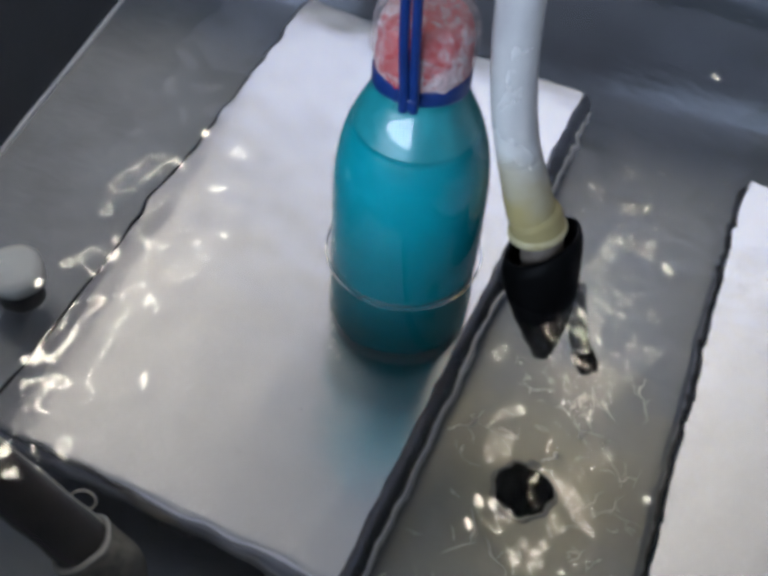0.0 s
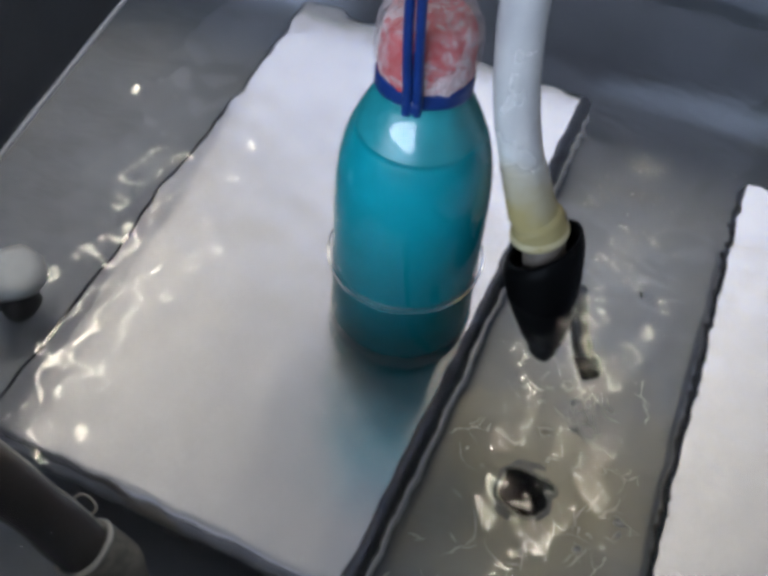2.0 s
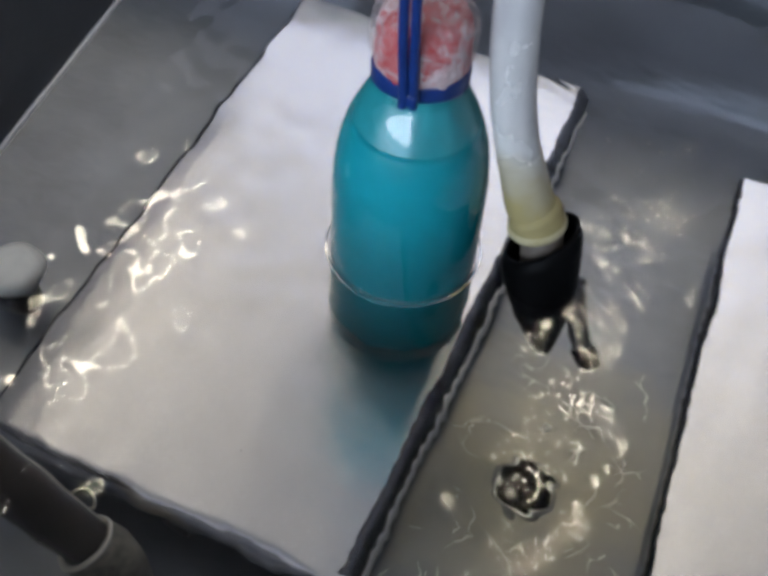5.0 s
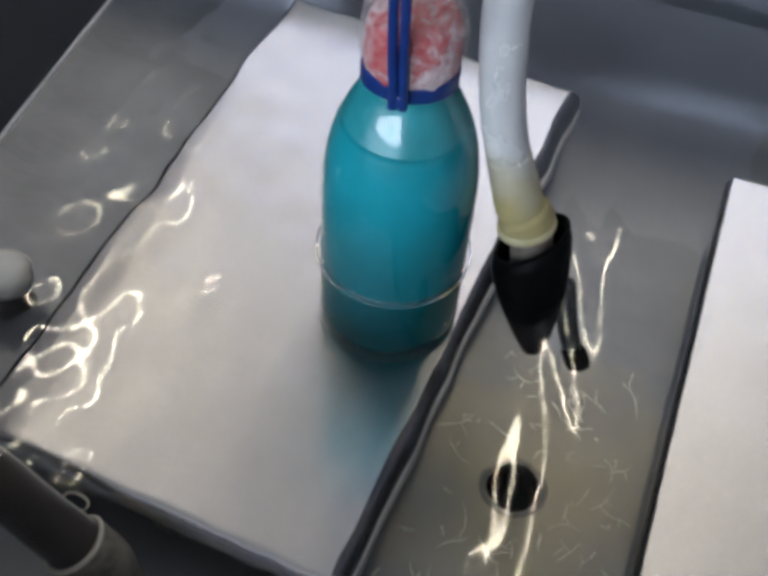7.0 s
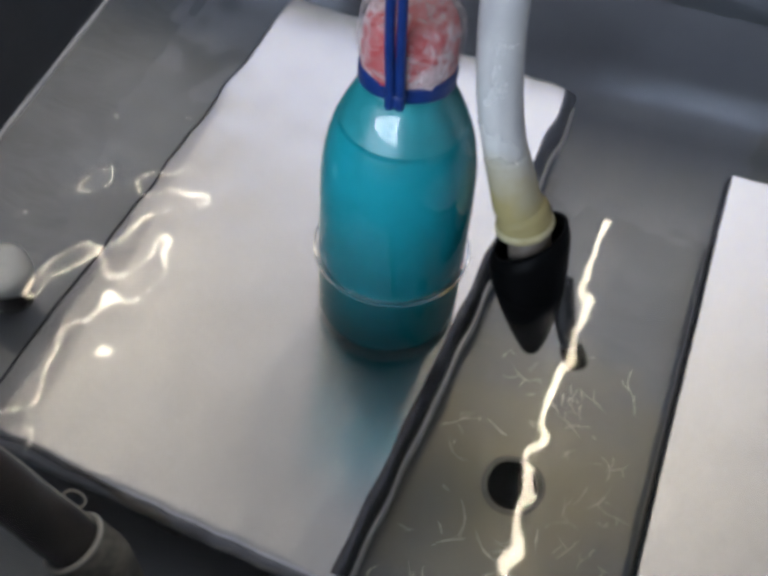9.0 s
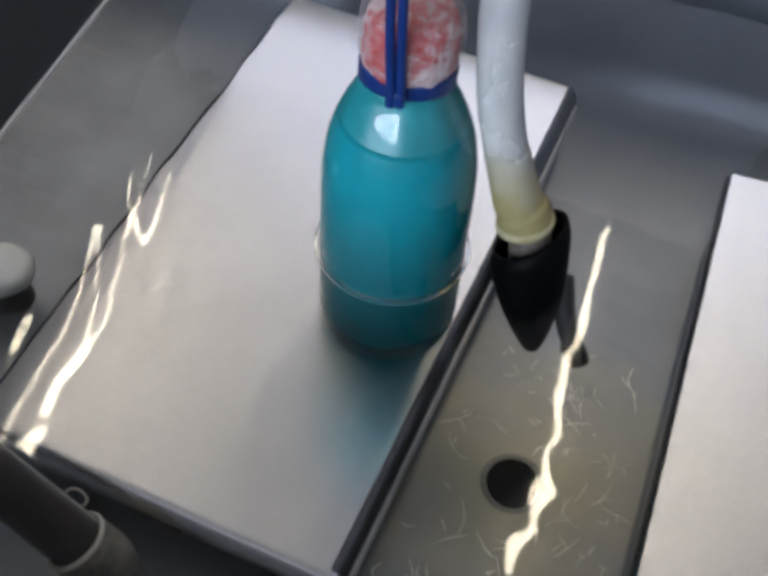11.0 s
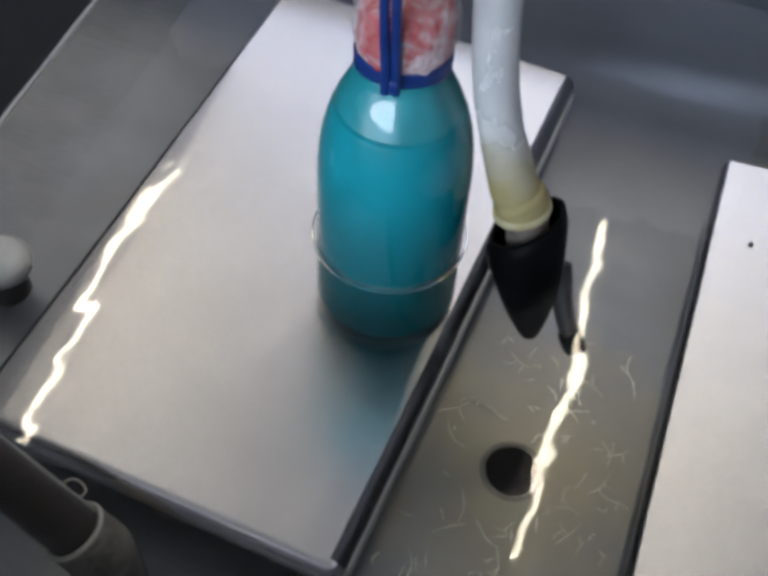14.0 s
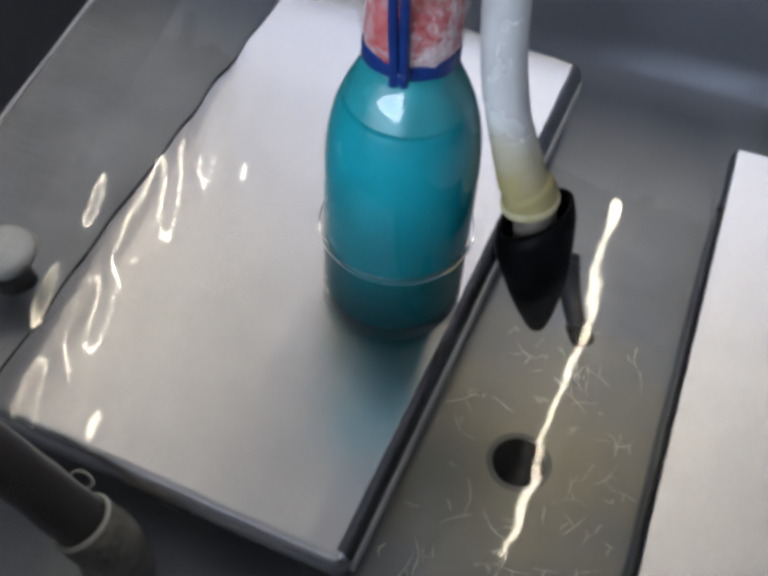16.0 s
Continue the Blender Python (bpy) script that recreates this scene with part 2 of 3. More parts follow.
def root(name, m, label, category, group="", kind=""):
    ob = new(name)
    ob.empty_display_size = 0.02
    ob.matrix_basis = m
    return tagged(ob, label, category, group, kind)


def box(bm, x0, x1, y0, y1, z0, z1, bevel=0.0):
    made = bmesh.ops.create_cube(bm, size=1.0, matrix=Matrix.LocRotScale(((x0 + x1) / 2, (y0 + y1) / 2, (z0 + z1) / 2), None, (x1 - x0, y1 - y0, z1 - z0)))
    if bevel:
        edges = list({e for v in made["verts"] for e in v.link_edges})
        bmesh.ops.bevel(bm, geom=edges, offset=bevel, segments=3, profile=0.5, affect="EDGES")
    return bm


def lathe(profile, steps=64, wobble=None, close=False):
    """A turned shape about z from (radius, height) pairs; closes at radius zero."""
    bm = bmesh.new()
    rings = []
    for r, z in profile:
        if r <= 1e-6:
            rings.append([bm.verts.new((0, 0, z))])
        else:
            rings.append([bm.verts.new(Vector((r * math.cos(a), r * math.sin(a), z)) * 1.0 if not wobble else wobble(r, a, z))
                          for a in (2 * math.pi * i / steps for i in range(steps))])
    if close:
        rings.append(rings[0])
    for lo, hi in zip(rings, rings[1:]):
        for i in range(steps):
            j = (i + 1) % steps
            if len(lo) == 1 and len(hi) == 1:
                continue
            if len(lo) == 1:
                bm.faces.new((lo[0], hi[i], hi[j]))
            elif len(hi) == 1:
                bm.faces.new((lo[i], lo[j], hi[0]))
            else:
                bm.faces.new((lo[i], lo[j], hi[j], hi[i]))
    return bm


def spline(points, steps):
    """Catmull-Rom points through the given ones."""
    pts = [Vector(p) for p in points]
    pts = [2 * pts[0] - pts[1]] + pts + [2 * pts[-1] - pts[-2]]
    out = []
    for a, b, c, d in zip(pts, pts[1:], pts[2:], pts[3:]):
        for i in range(steps):
            t = i / steps
            out.append(0.5 * ((2 * b) + (c - a) * t + (2 * a - 5 * b + 4 * c - d) * t * t + (3 * b - a - 3 * c + d) * t ** 3))
    out.append(pts[-2])
    return out


def tube(points, radius, sides=24, wall=0.0, caps=True, bm=None):
    """A round tube along points; radius is a number or a function of 0..1. wall > 0 makes it hollow."""
    bm = bm or bmesh.new()
    n = len(points)
    rings, inner = [], []
    normal = None
    for i, p in enumerate(points):
        d = (points[min(i + 1, n - 1)] - points[max(i - 1, 0)]).normalized()
        if normal is None:
            normal = d.orthogonal().normalized()
        normal = (normal - d * normal.dot(d)).normalized()
        side = d.cross(normal)
        r = radius(i / (n - 1)) if callable(radius) else radius
        angles = [2 * math.pi * k / sides for k in range(sides)]
        rings.append([bm.verts.new(p + (normal * math.cos(a) + side * math.sin(a)) * r) for a in angles])
        if wall:
            inner.append([bm.verts.new(p + (normal * math.cos(a) + side * math.sin(a)) * (r - wall)) for a in angles])
    def skin(rows):
        for lo, hi in zip(rows, rows[1:]):
            for k in range(sides):
                j = (k + 1) % sides
                bm.faces.new((lo[k], lo[j], hi[j], hi[k]))
    skin(rings)
    if wall:
        skin(inner)
        skin([rings[0], inner[0]])
        skin([rings[-1], inner[-1]])
    elif caps:
        bm.faces.new(rings[0])
        bm.faces.new(rings[-1])
    return bm


def round_rect(x0, x1, y0, y1, r, steps=10):
    out = []
    for cx, cy, a0 in ((x1 - r, y1 - r, 0), (x0 + r, y1 - r, 90), (x0 + r, y0 + r, 180), (x1 - r, y0 + r, 270)):
        for i in range(steps + 1):
            a = radians(a0 + 90 * i / steps)
            out.append((cx + r * math.cos(a), cy + r * math.sin(a)))
    return out


# The room that closes the place
def build_room():
    x0, x1, y0, y1, z0, z1 = ROOM
    w = 0.12
    specs = (("wall_west", x0 - w, x0, y0, y1, z0, z1), ("wall_east", x1, x1 + w, y0, y1, z0, z1))
    for name, *b in specs:
        tagged(part(name, box(bmesh.new(), *b), "wall", smooth=False), "plain wall of the room, tinted bluish as if daylit", "wall", kind="structure")
    hx0, hx1, hz0, hz1 = FILL_OPENING
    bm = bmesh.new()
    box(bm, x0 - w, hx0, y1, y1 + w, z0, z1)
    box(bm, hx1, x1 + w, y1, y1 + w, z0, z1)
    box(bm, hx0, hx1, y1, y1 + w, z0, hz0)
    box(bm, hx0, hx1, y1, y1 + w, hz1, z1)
    tagged(part("wall_north", bm, "wall", smooth=False), "plain wall with an added high opening, tinted bluish as if daylit", "wall", kind="structure")
    # frame for the added opening that holds the fill lamp
    high_root = root("added_window", pose(0, 0, 0), "added wide window frame round the fill lamp high in the wall", "window", kind="structure")
    bm = bmesh.new()
    for b in ((hx0, hx0 + 0.06, hz0, hz1), (hx1 - 0.06, hx1, hz0, hz1), (hx0 + 0.06, hx1 - 0.06, hz0, hz0 + 0.06), (hx0 + 0.06, hx1 - 0.06, hz1 - 0.06, hz1)):
        box(bm, b[0], b[1], y1 + 0.04, y1 + 0.09, b[2], b[3])
    part("window_frame", bm, "frame", high_root, smooth=False)
    # the wall behind has the window opening
    wx0, wx1, wz0, wz1 = -1.1, 0.4, 0.18, 0.92
    bm = bmesh.new()
    box(bm, x0 - w, wx0, y0 - w, y0, z0, z1)
    box(bm, wx1, x1 + w, y0 - w, y0, z0, z1)
    box(bm, wx0, wx1, y0 - w, y0, z0, wz0)
    box(bm, wx0, wx1, y0 - w, y0, wz1, z1)
    tagged(part("wall_south", bm, "wall", smooth=False), "plain wall with a window opening, tinted bluish as if daylit", "wall", kind="structure")
    win_root = root("window_1", pose(0, 0, 0), "white painted window with a middle bar in the wall", "window", kind="structure")
    bm = bmesh.new()
    for b in ((wx0, wx0 + 0.05, wz0, wz1), (wx1 - 0.05, wx1, wz0, wz1), (wx0 + 0.05, wx1 - 0.05, wz0, wz0 + 0.05), (wx0 + 0.05, wx1 - 0.05, wz1 - 0.05, wz1)):
        box(bm, b[0], b[1], y0 - 0.09, y0 - 0.04, b[2], b[3])
    part("window_frame", bm, "frame", win_root, smooth=False)
    part("window_bar", box(bmesh.new(), -0.40, -0.31, y0 - 0.085, y0 + 0.045, wz0 + 0.05, wz1 - 0.05), "frame", win_root, smooth=False)
    part("window_bar", box(bmesh.new(), -0.12, -0.06, y0 - 0.085, y0 + 0.045, wz0 + 0.05, wz1 - 0.05), "frame", win_root, smooth=False)
    tagged(part("floor", box(bmesh.new(), x0 - w, x1 + w, y0 - w, y1 + w, z0 - 0.1, z0), "room_floor", smooth=False), "dull grey floor of the room", "floor", kind="structure")
    tagged(part("ceiling", box(bmesh.new(), x0 - w, x1 + w, y0 - w, y1 + w, z1, z1 + 0.1), "ceiling", smooth=False), "plain white painted ceiling", "ceiling", kind="structure")


def build_tube_lamp(x, y0, y1, turn):
    lamp = root("tube_lamp", pose(x, (y0 + y1) / 2, 2.0, 0, 0, turn), "lit fluorescent tube lamp hanging below the ceiling", "lamp", "ceiling tube lamps")
    half = (y1 - y0) / 2
    part("housing", box(bmesh.new(), -0.055, 0.055, -half - 0.03, half + 0.03, 0.035, 0.10, 0.006), "lamp_body", lamp)
    for s in (-0.7, 0.7):
        part("hanger", tube([Vector((0, s * half, 0.10)), Vector((0, s * half, 0.60))], 0.004, 10), "lamp_body", lamp)
    pts = [Vector((0, -half + 2 * half * i / 12, 0.0)) for i in range(13)]
    part("tube", tube(pts, 0.0110, 20), "tube", lamp, "glowing white tube")
    for s in (-1, 1):
        part("socket", box(bmesh.new(), -0.016, 0.016, s * (half + 0.012) - 0.010, s * (half + 0.012) + 0.010, -0.024, 0.046, 0.003), "lamp_body", lamp)


# The bath: a steel bench with a sunk basin
BX0, BX1, BY0, BY1 = -0.36, 0.42, -0.29, 0.275
DARK_SHEET_X = -0.232


def build_bench():
    bench = root("steel_bench", tank_pose, "brushed stainless steel bench with a sunken water basin", "water bath")
    fillet, corner, steps = 0.045, 0.05, 10
    loops = []
    for i in range(steps + 1):
        a = radians(90 * i / steps)
        inset = fillet * (1 - math.sin(a))
        z = FLOOR_Z + fillet * (1 - math.cos(a))
        loops.append((round_rect(BX0 + inset, BX1 - inset, BY0 + inset, BY1 - inset, max(corner - inset, 0.012)), z))
    loops.append((round_rect(BX0, BX1, BY0, BY1, corner), RIM_Z - 0.006))
    for i in range(1, 5):
        a = radians(90 * i / 4)
        o = 0.006 * (1 - math.cos(a))
        loops.append((round_rect(BX0 - o, BX1 + o, BY0 - o, BY1 + o, corner + o), RIM_Z - 0.006 + 0.006 * math.sin(a)))
    bm = bmesh.new()
    rings = [[bm.verts.new((x, y, z)) for x, y in pts] for pts, z in loops]
    for lo, hi in zip(rings, rings[1:]):
        for i in range(len(lo)):
            j = (i + 1) % len(lo)
            bm.faces.new((lo[i], lo[j], hi[j], hi[i]))
    hole = [bm.verts.new((drain_local.x + 0.0150 * math.cos(a), drain_local.y + 0.0150 * math.sin(a), FLOOR_Z)) for a in (2 * math.pi * i / 40 for i in range(40))]
    edges = [bm.edges.get((a, b)) or bm.edges.new((a, b)) for ring in (rings[0], hole) for a, b in zip(ring, ring[1:] + ring[:1])]
    bmesh.ops.triangle_fill(bm, edges=edges, use_beauty=True)
    basin = part("basin", bm, "basin", bench, "brushed grey steel basin with a tan mineral stain")
    for p in basin.data.polygons:
        if len(p.vertices) == 3:
            p.use_smooth = False
    # added sheet, near-black in place of the dark reflection above the waterline
    part("dark_sheet", box(bmesh.new(), DARK_SHEET_X + 0.0005, DARK_SHEET_X + 0.004, BY0 + 0.004, BY1, -0.002, 0.092, 0.001), "dark_sheet", bench, "added near-black upright sheet for the dark reflection above the waterline", smooth=False)
    # added out of view to keep low window light off the sunken parts
    part("light_block_panel", box(bmesh.new(), BX0 + 0.05, BX1 - 0.05, BY0 + 0.0005, BY0 + 0.003, -0.004, 0.10, 0.001), "bench", bench, "added unseen upright steel panel blocking window light at the near side", smooth=False)
    # added pale strip: a painted glint where the water meets the dark upright
    part("waterline_glint", box(bmesh.new(), DARK_SHEET_X + 0.0040, DARK_SHEET_X + 0.0054, BY0 + 0.004, BY1, -0.0012, 0.0008, 0.0003), "skirt", bench, "thin pale strip painted as the glint of the waterline", smooth=False)
    # drain: a pressed ring and a short dark pipe
    d = drain_local
    prof = [(0.0150, FLOOR_Z - 0.0012), (0.0153, FLOOR_Z + 0.0002), (0.0160, FLOOR_Z + 0.0006), (0.0172, FLOOR_Z + 0.0005), (0.0182, FLOOR_Z + 0.0001)]
    bm = lathe(prof, 48)
    bmesh.ops.translate(bm, verts=bm.verts, vec=(d.x, d.y, 0))
    part("drain_ring", bm, "ring_steel", bench, "pressed steel ring round the drain hole")
    bm = lathe([(0.0150, FLOOR_Z), (0.0146, FLOOR_Z - 0.01), (0.0146, FLOOR_Z - 0.25), (0.0, FLOOR_Z - 0.25)], 40)
    bmesh.ops.translate(bm, verts=bm.verts, vec=(d.x, d.y, 0))
    part("drain_pipe", bm, "hole", bench, "dark drain pipe under the hole")
    # worktop round the basin
    ox0, ox1, oy0, oy1 = -1.44, 1.52, -0.44, 0.42
    bm = bmesh.new()
    inner = [bm.verts.new((x, y, RIM_Z)) for x, y in round_rect(BX0 - 0.006, BX1 + 0.006, BY0 - 0.006, BY1 + 0.006, corner + 0.006)]
    outer = [bm.verts.new((x, y, RIM_Z)) for x, y in round_rect(ox0, ox1, oy0, oy1, 0.01, 3)]
    edges = [bm.edges.new((a, b)) for r in (inner, outer) for a, b in zip(r, r[1:] + r[:1])]
    bmesh.ops.triangle_fill(bm, edges=edges, use_beauty=True)
    faces = list(bm.faces)
    ext = bmesh.ops.extrude_face_region(bm, geom=faces)
    bmesh.ops.translate(bm, verts=[v for v in ext["geom"] if isinstance(v, bmesh.types.BMVert)], vec=(0, 0, -0.03))
    part("worktop", bm, "bench", bench, smooth=False)
    zb, zt = ROOM[4], RIM_Z - 0.03
    for b in ((ox0 + 0.01, ox1 - 0.01, oy0 + 0.01, oy0 + 0.012), (ox0 + 0.01, ox1 - 0.01, oy1 - 0.012, oy1 - 0.01),
              (ox0 + 0.01, ox0 + 0.012, oy0 + 0.012, oy1 - 0.012), (ox1 - 0.012, ox1 - 0.01, oy0 + 0.012, oy1 - 0.012)):
        part("side_panel", box(bmesh.new(), *b, zb, zt), "bench", bench, smooth=False)


def rough_waves(seed, count, shortest, longest, heading=None, spread=0.0):
    rng = random.Random(seed)
    out = []
    for _ in range(count):
        length = math.exp(rng.uniform(math.log(shortest), math.log(longest)))
        a = rng.uniform(0, 2 * math.pi) if heading is None else radians(heading + rng.uniform(-spread, spread))
        k = 2 * math.pi / length
        out.append((k * math.cos(a), k * math.sin(a), rng.uniform(0, 6.28), 1.0 / k / math.sqrt(count)))
    return out


SHEET = (-1.35, 0.45, -0.32, 0.305)


def ease(v, a, b):
    """0 at a, 1 at b, smooth between."""
    f = np.clip((v - a) / (b - a), 0, 1)
    return f * f * (3 - 2 * f)


def build_water():
    """One sheet of water: nearly calm at one end, then slow rings, then loose chop, then rough chop with fine ripples."""
    x0, x1, y0, y1 = SHEET
    nx, ny = int((x1 - x0) / 0.0016), int((y1 - y0) / 0.0013)
    u, v = np.meshgrid(np.linspace(x0, x1, nx), np.linspace(y0, y1, ny), indexing="ij")

    def field(seed, count, shortest, longest, heading=None, spread=0.0):
        total = np.zeros_like(u)
        for kx, ky, ph, amp in rough_waves(seed, count, shortest, longest, heading, spread):
            total += amp * 1.414 * np.sin(kx * u + ky * v + ph)
        return total
    swell = field(9, 18, 0.040, 0.15)
    kinks = field(14, 16, 0.013, 0.028)
    loops = field(5, 28, 0.023, 0.052)
    chop = field(31, 40, 0.014, 0.030)
    ripples = field(23, 30, 0.0060, 0.0105, 66, 34)
    rings = field(17, 7, 0.016, 0.030, 12, 16)
    rough = ease(u, -0.62, -0.76)
    loose = ease(u, -0.36, -0.50) * (1 - 0.35 * rough)
    ringed = ease(u, -0.235, -0.285) * ease(u, -0.43, -0.36)
    fine = rough * (0.15 + 0.85 * ease(u, -0.92, -0.84))
    z = WATER + 0.0042 * swell + 0.0034 * kinks + 0.036 * loose * loops + 0.024 * rough * chop + 0.044 * fine * ripples + 0.024 * ringed * rings
    verts = np.stack([u, v, z], -1).reshape(-1, 3)
    idx = np.arange(nx * ny).reshape(nx, ny)
    faces = np.stack([idx[:-1, :-1], idx[1:, :-1], idx[1:, 1:], idx[:-1, 1:]], -1).reshape(-1, 4)
    me = bpy.data.meshes.new("water")
    me.from_pydata(verts.tolist(), [], faces.tolist())
    me.polygons.foreach_set("use_smooth", [True] * len(me.polygons))
    me.materials.append(MAT["water"])
    ob = new("water", me)
    ob.matrix_basis = tank_pose
    ob.visible_shadow = False
    return tagged(ob, "clear rippling water filling the steel basin", "water", kind="structure")


def build_meniscus():
    """Where the water climbs the bottle and the added dark sheet."""
    prof = [(0.0383, 0.0003), (0.0383, 0.0012)] + [(0.0383 + d / 1000, 0.0003 + 0.0009 * math.exp(-d / 0.8)) for d in (0.2, 0.4, 0.7, 1.0, 1.4, 1.9, 2.4)] + [(0.0409, 0.0003)]
    ob = part("water_rim", lathe(prof, 96, close=True), "water")
    ob.visible_shadow = False
    tagged(ob, "raised rim of water round the glass bottle", "water", kind="structure")
    bm = bmesh.new()
    rows = []
    for i in range(90):
        y = BY0 + 0.06 + (BY1 - BY0 - 0.12) * i / 89
        rows.append([bm.verts.new(tank_pose @ Vector((DARK_SHEET_X + 0.0042 + 0.0025 * (1 - math.sin(radians(a))), y, 0.0004 + (0.0020 + 0.0005 * math.sin(y * 90)) * (1 - math.cos(radians(a)))))) for a in range(0, 91, 15)])
    for lo, hi in zip(rows, rows[1:]):
        for i in range(len(lo) - 1):
            bm.faces.new((lo[i], lo[i + 1], hi[i + 1], hi[i]))
    ob = part("water_rim", bm, "water")
    ob.visible_shadow = False
    tagged(ob, "raised rim of water along the added dark sheet", "water", kind="structure")


def build_bubble():
    bm = lathe([(0.0, 0.0016), (0.0007, 0.0014), (0.0013, 0.0008), (0.0016, 0.0), (0.0014, -0.0004), (0.0, -0.0005)], 24)
    return tagged(part("air_bubble", bm, "rubber"), "tiny dark speck drifting on the water", "speck")


def build_grit():
    bm = bmesh.new()
    rng = random.Random(8)
    for x, y in ((-0.0365, -0.1165), (0.1975, -0.055), (-0.02, -0.08), (0.245, 0.02), (-0.09, 0.05), (0.1, 0.06), (0.12, 0.11), (-0.11, -0.03)):
        z = PLATE_Z if x < 0.045 or x > 0.18 else FLOOR_Z
        bmesh.ops.create_icosphere(bm, subdivisions=1, radius=rng.uniform(0.0004, 0.0008), matrix=Matrix.Translation((x, y, z + 0.0002)) @ Matrix.Diagonal((1.3, 0.9, 0.5, 1)))
    tagged(part("grit", bm, "ribbed"), "small dark specks of grit lying on the steel", "grit", kind="stuff")


# Steel cover plates on the bottom of the basin
def build_plate(m, width, depth, label, strip):
    """A folded steel cover: its corner (0, 0) is the front left, its top at 0."""
    plate = root("cover_plate", m, label, "steel plate", "cover plates in the basin")
    # the fold is wide at the front and at the right, tight at the left and the back
    wide, tight, lip = 0.0085, 0.0040, -0.0105
    loops = [(round_rect(0.0015, width - 0.0015, 0.0015, depth - 0.0015, 0.008, 6), lip), (round_rect(0, width, 0, depth, 0.0085, 6), lip)]
    for i in range(11):
        a = radians(90 * i / 10)
        o, p = wide * (1 - math.cos(a)), tight * (1 - math.cos(a))
        loops.append((round_rect(p, width - o, o, depth - p, 0.0088 - o * 0.9, 6), wide * (math.sin(a) - 1)))
    bm = bmesh.new()
    rings = [[bm.verts.new((x, y, z)) for x, y in pts] for pts, z in loops]
    fold = bmesh.new()
    front_rings = [[fold.verts.new(v.co) for v in ring] for ring in rings]
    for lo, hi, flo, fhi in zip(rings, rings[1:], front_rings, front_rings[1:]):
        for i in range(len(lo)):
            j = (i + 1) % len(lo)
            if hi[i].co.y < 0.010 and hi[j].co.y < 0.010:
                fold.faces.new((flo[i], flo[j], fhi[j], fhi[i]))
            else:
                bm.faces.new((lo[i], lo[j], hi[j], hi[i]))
    # side and back folds carry painted shade; the front fold keeps the plate steel
    part("edge", bm, "rim", plate, "rounded folded steel edge painted dark as its shaded sides")
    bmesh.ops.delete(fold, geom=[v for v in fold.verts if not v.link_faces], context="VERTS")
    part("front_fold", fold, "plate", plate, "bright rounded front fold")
    if strip:
        part("hem", box(bmesh.new(), width - 0.0014, width + 0.0012, 0.010, depth - 0.010, -0.0270, lip - 0.0004, 0.0006), "skirt", plate, "lighter turned-down steel hem")
    bm = bmesh.new()
    top = [bm.verts.new((x, y, 0.0)) for x, y in loops[-1][0]]
    under = [bm.verts.new((x, y, -0.0018)) for x, y in loops[-1][0]]
    bm.faces.new(top)
    bm.faces.new(under)
    for i in range(len(top)):
        j = (i + 1) % len(top)
        bm.faces.new((top[i], top[j], under[j], under[i]))
    part("top", bm, "plate", plate, "pale satin steel top", smooth=False)
    high = PLATE_Z - FLOOR_Z
    # sides take the dark steel as painted shade below the lip
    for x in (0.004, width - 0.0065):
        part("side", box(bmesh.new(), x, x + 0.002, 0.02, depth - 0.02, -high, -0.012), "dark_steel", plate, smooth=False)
    # added panel across the open front, coloured as the shade beneath
    part("front", box(bmesh.new(), 0.008, width - 0.010, 0.026, 0.028, -high, -0.006), "void", plate, "added near-black panel painted as the shade under the plate", smooth=False)
    part("back", box(bmesh.new(), 0.02, width - 0.02, depth - 0.006, depth - 0.004, -high, -0.012), "skirt", plate, smooth=False)
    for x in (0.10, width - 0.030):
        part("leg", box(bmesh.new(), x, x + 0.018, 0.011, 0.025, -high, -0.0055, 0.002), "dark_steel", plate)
    return plate


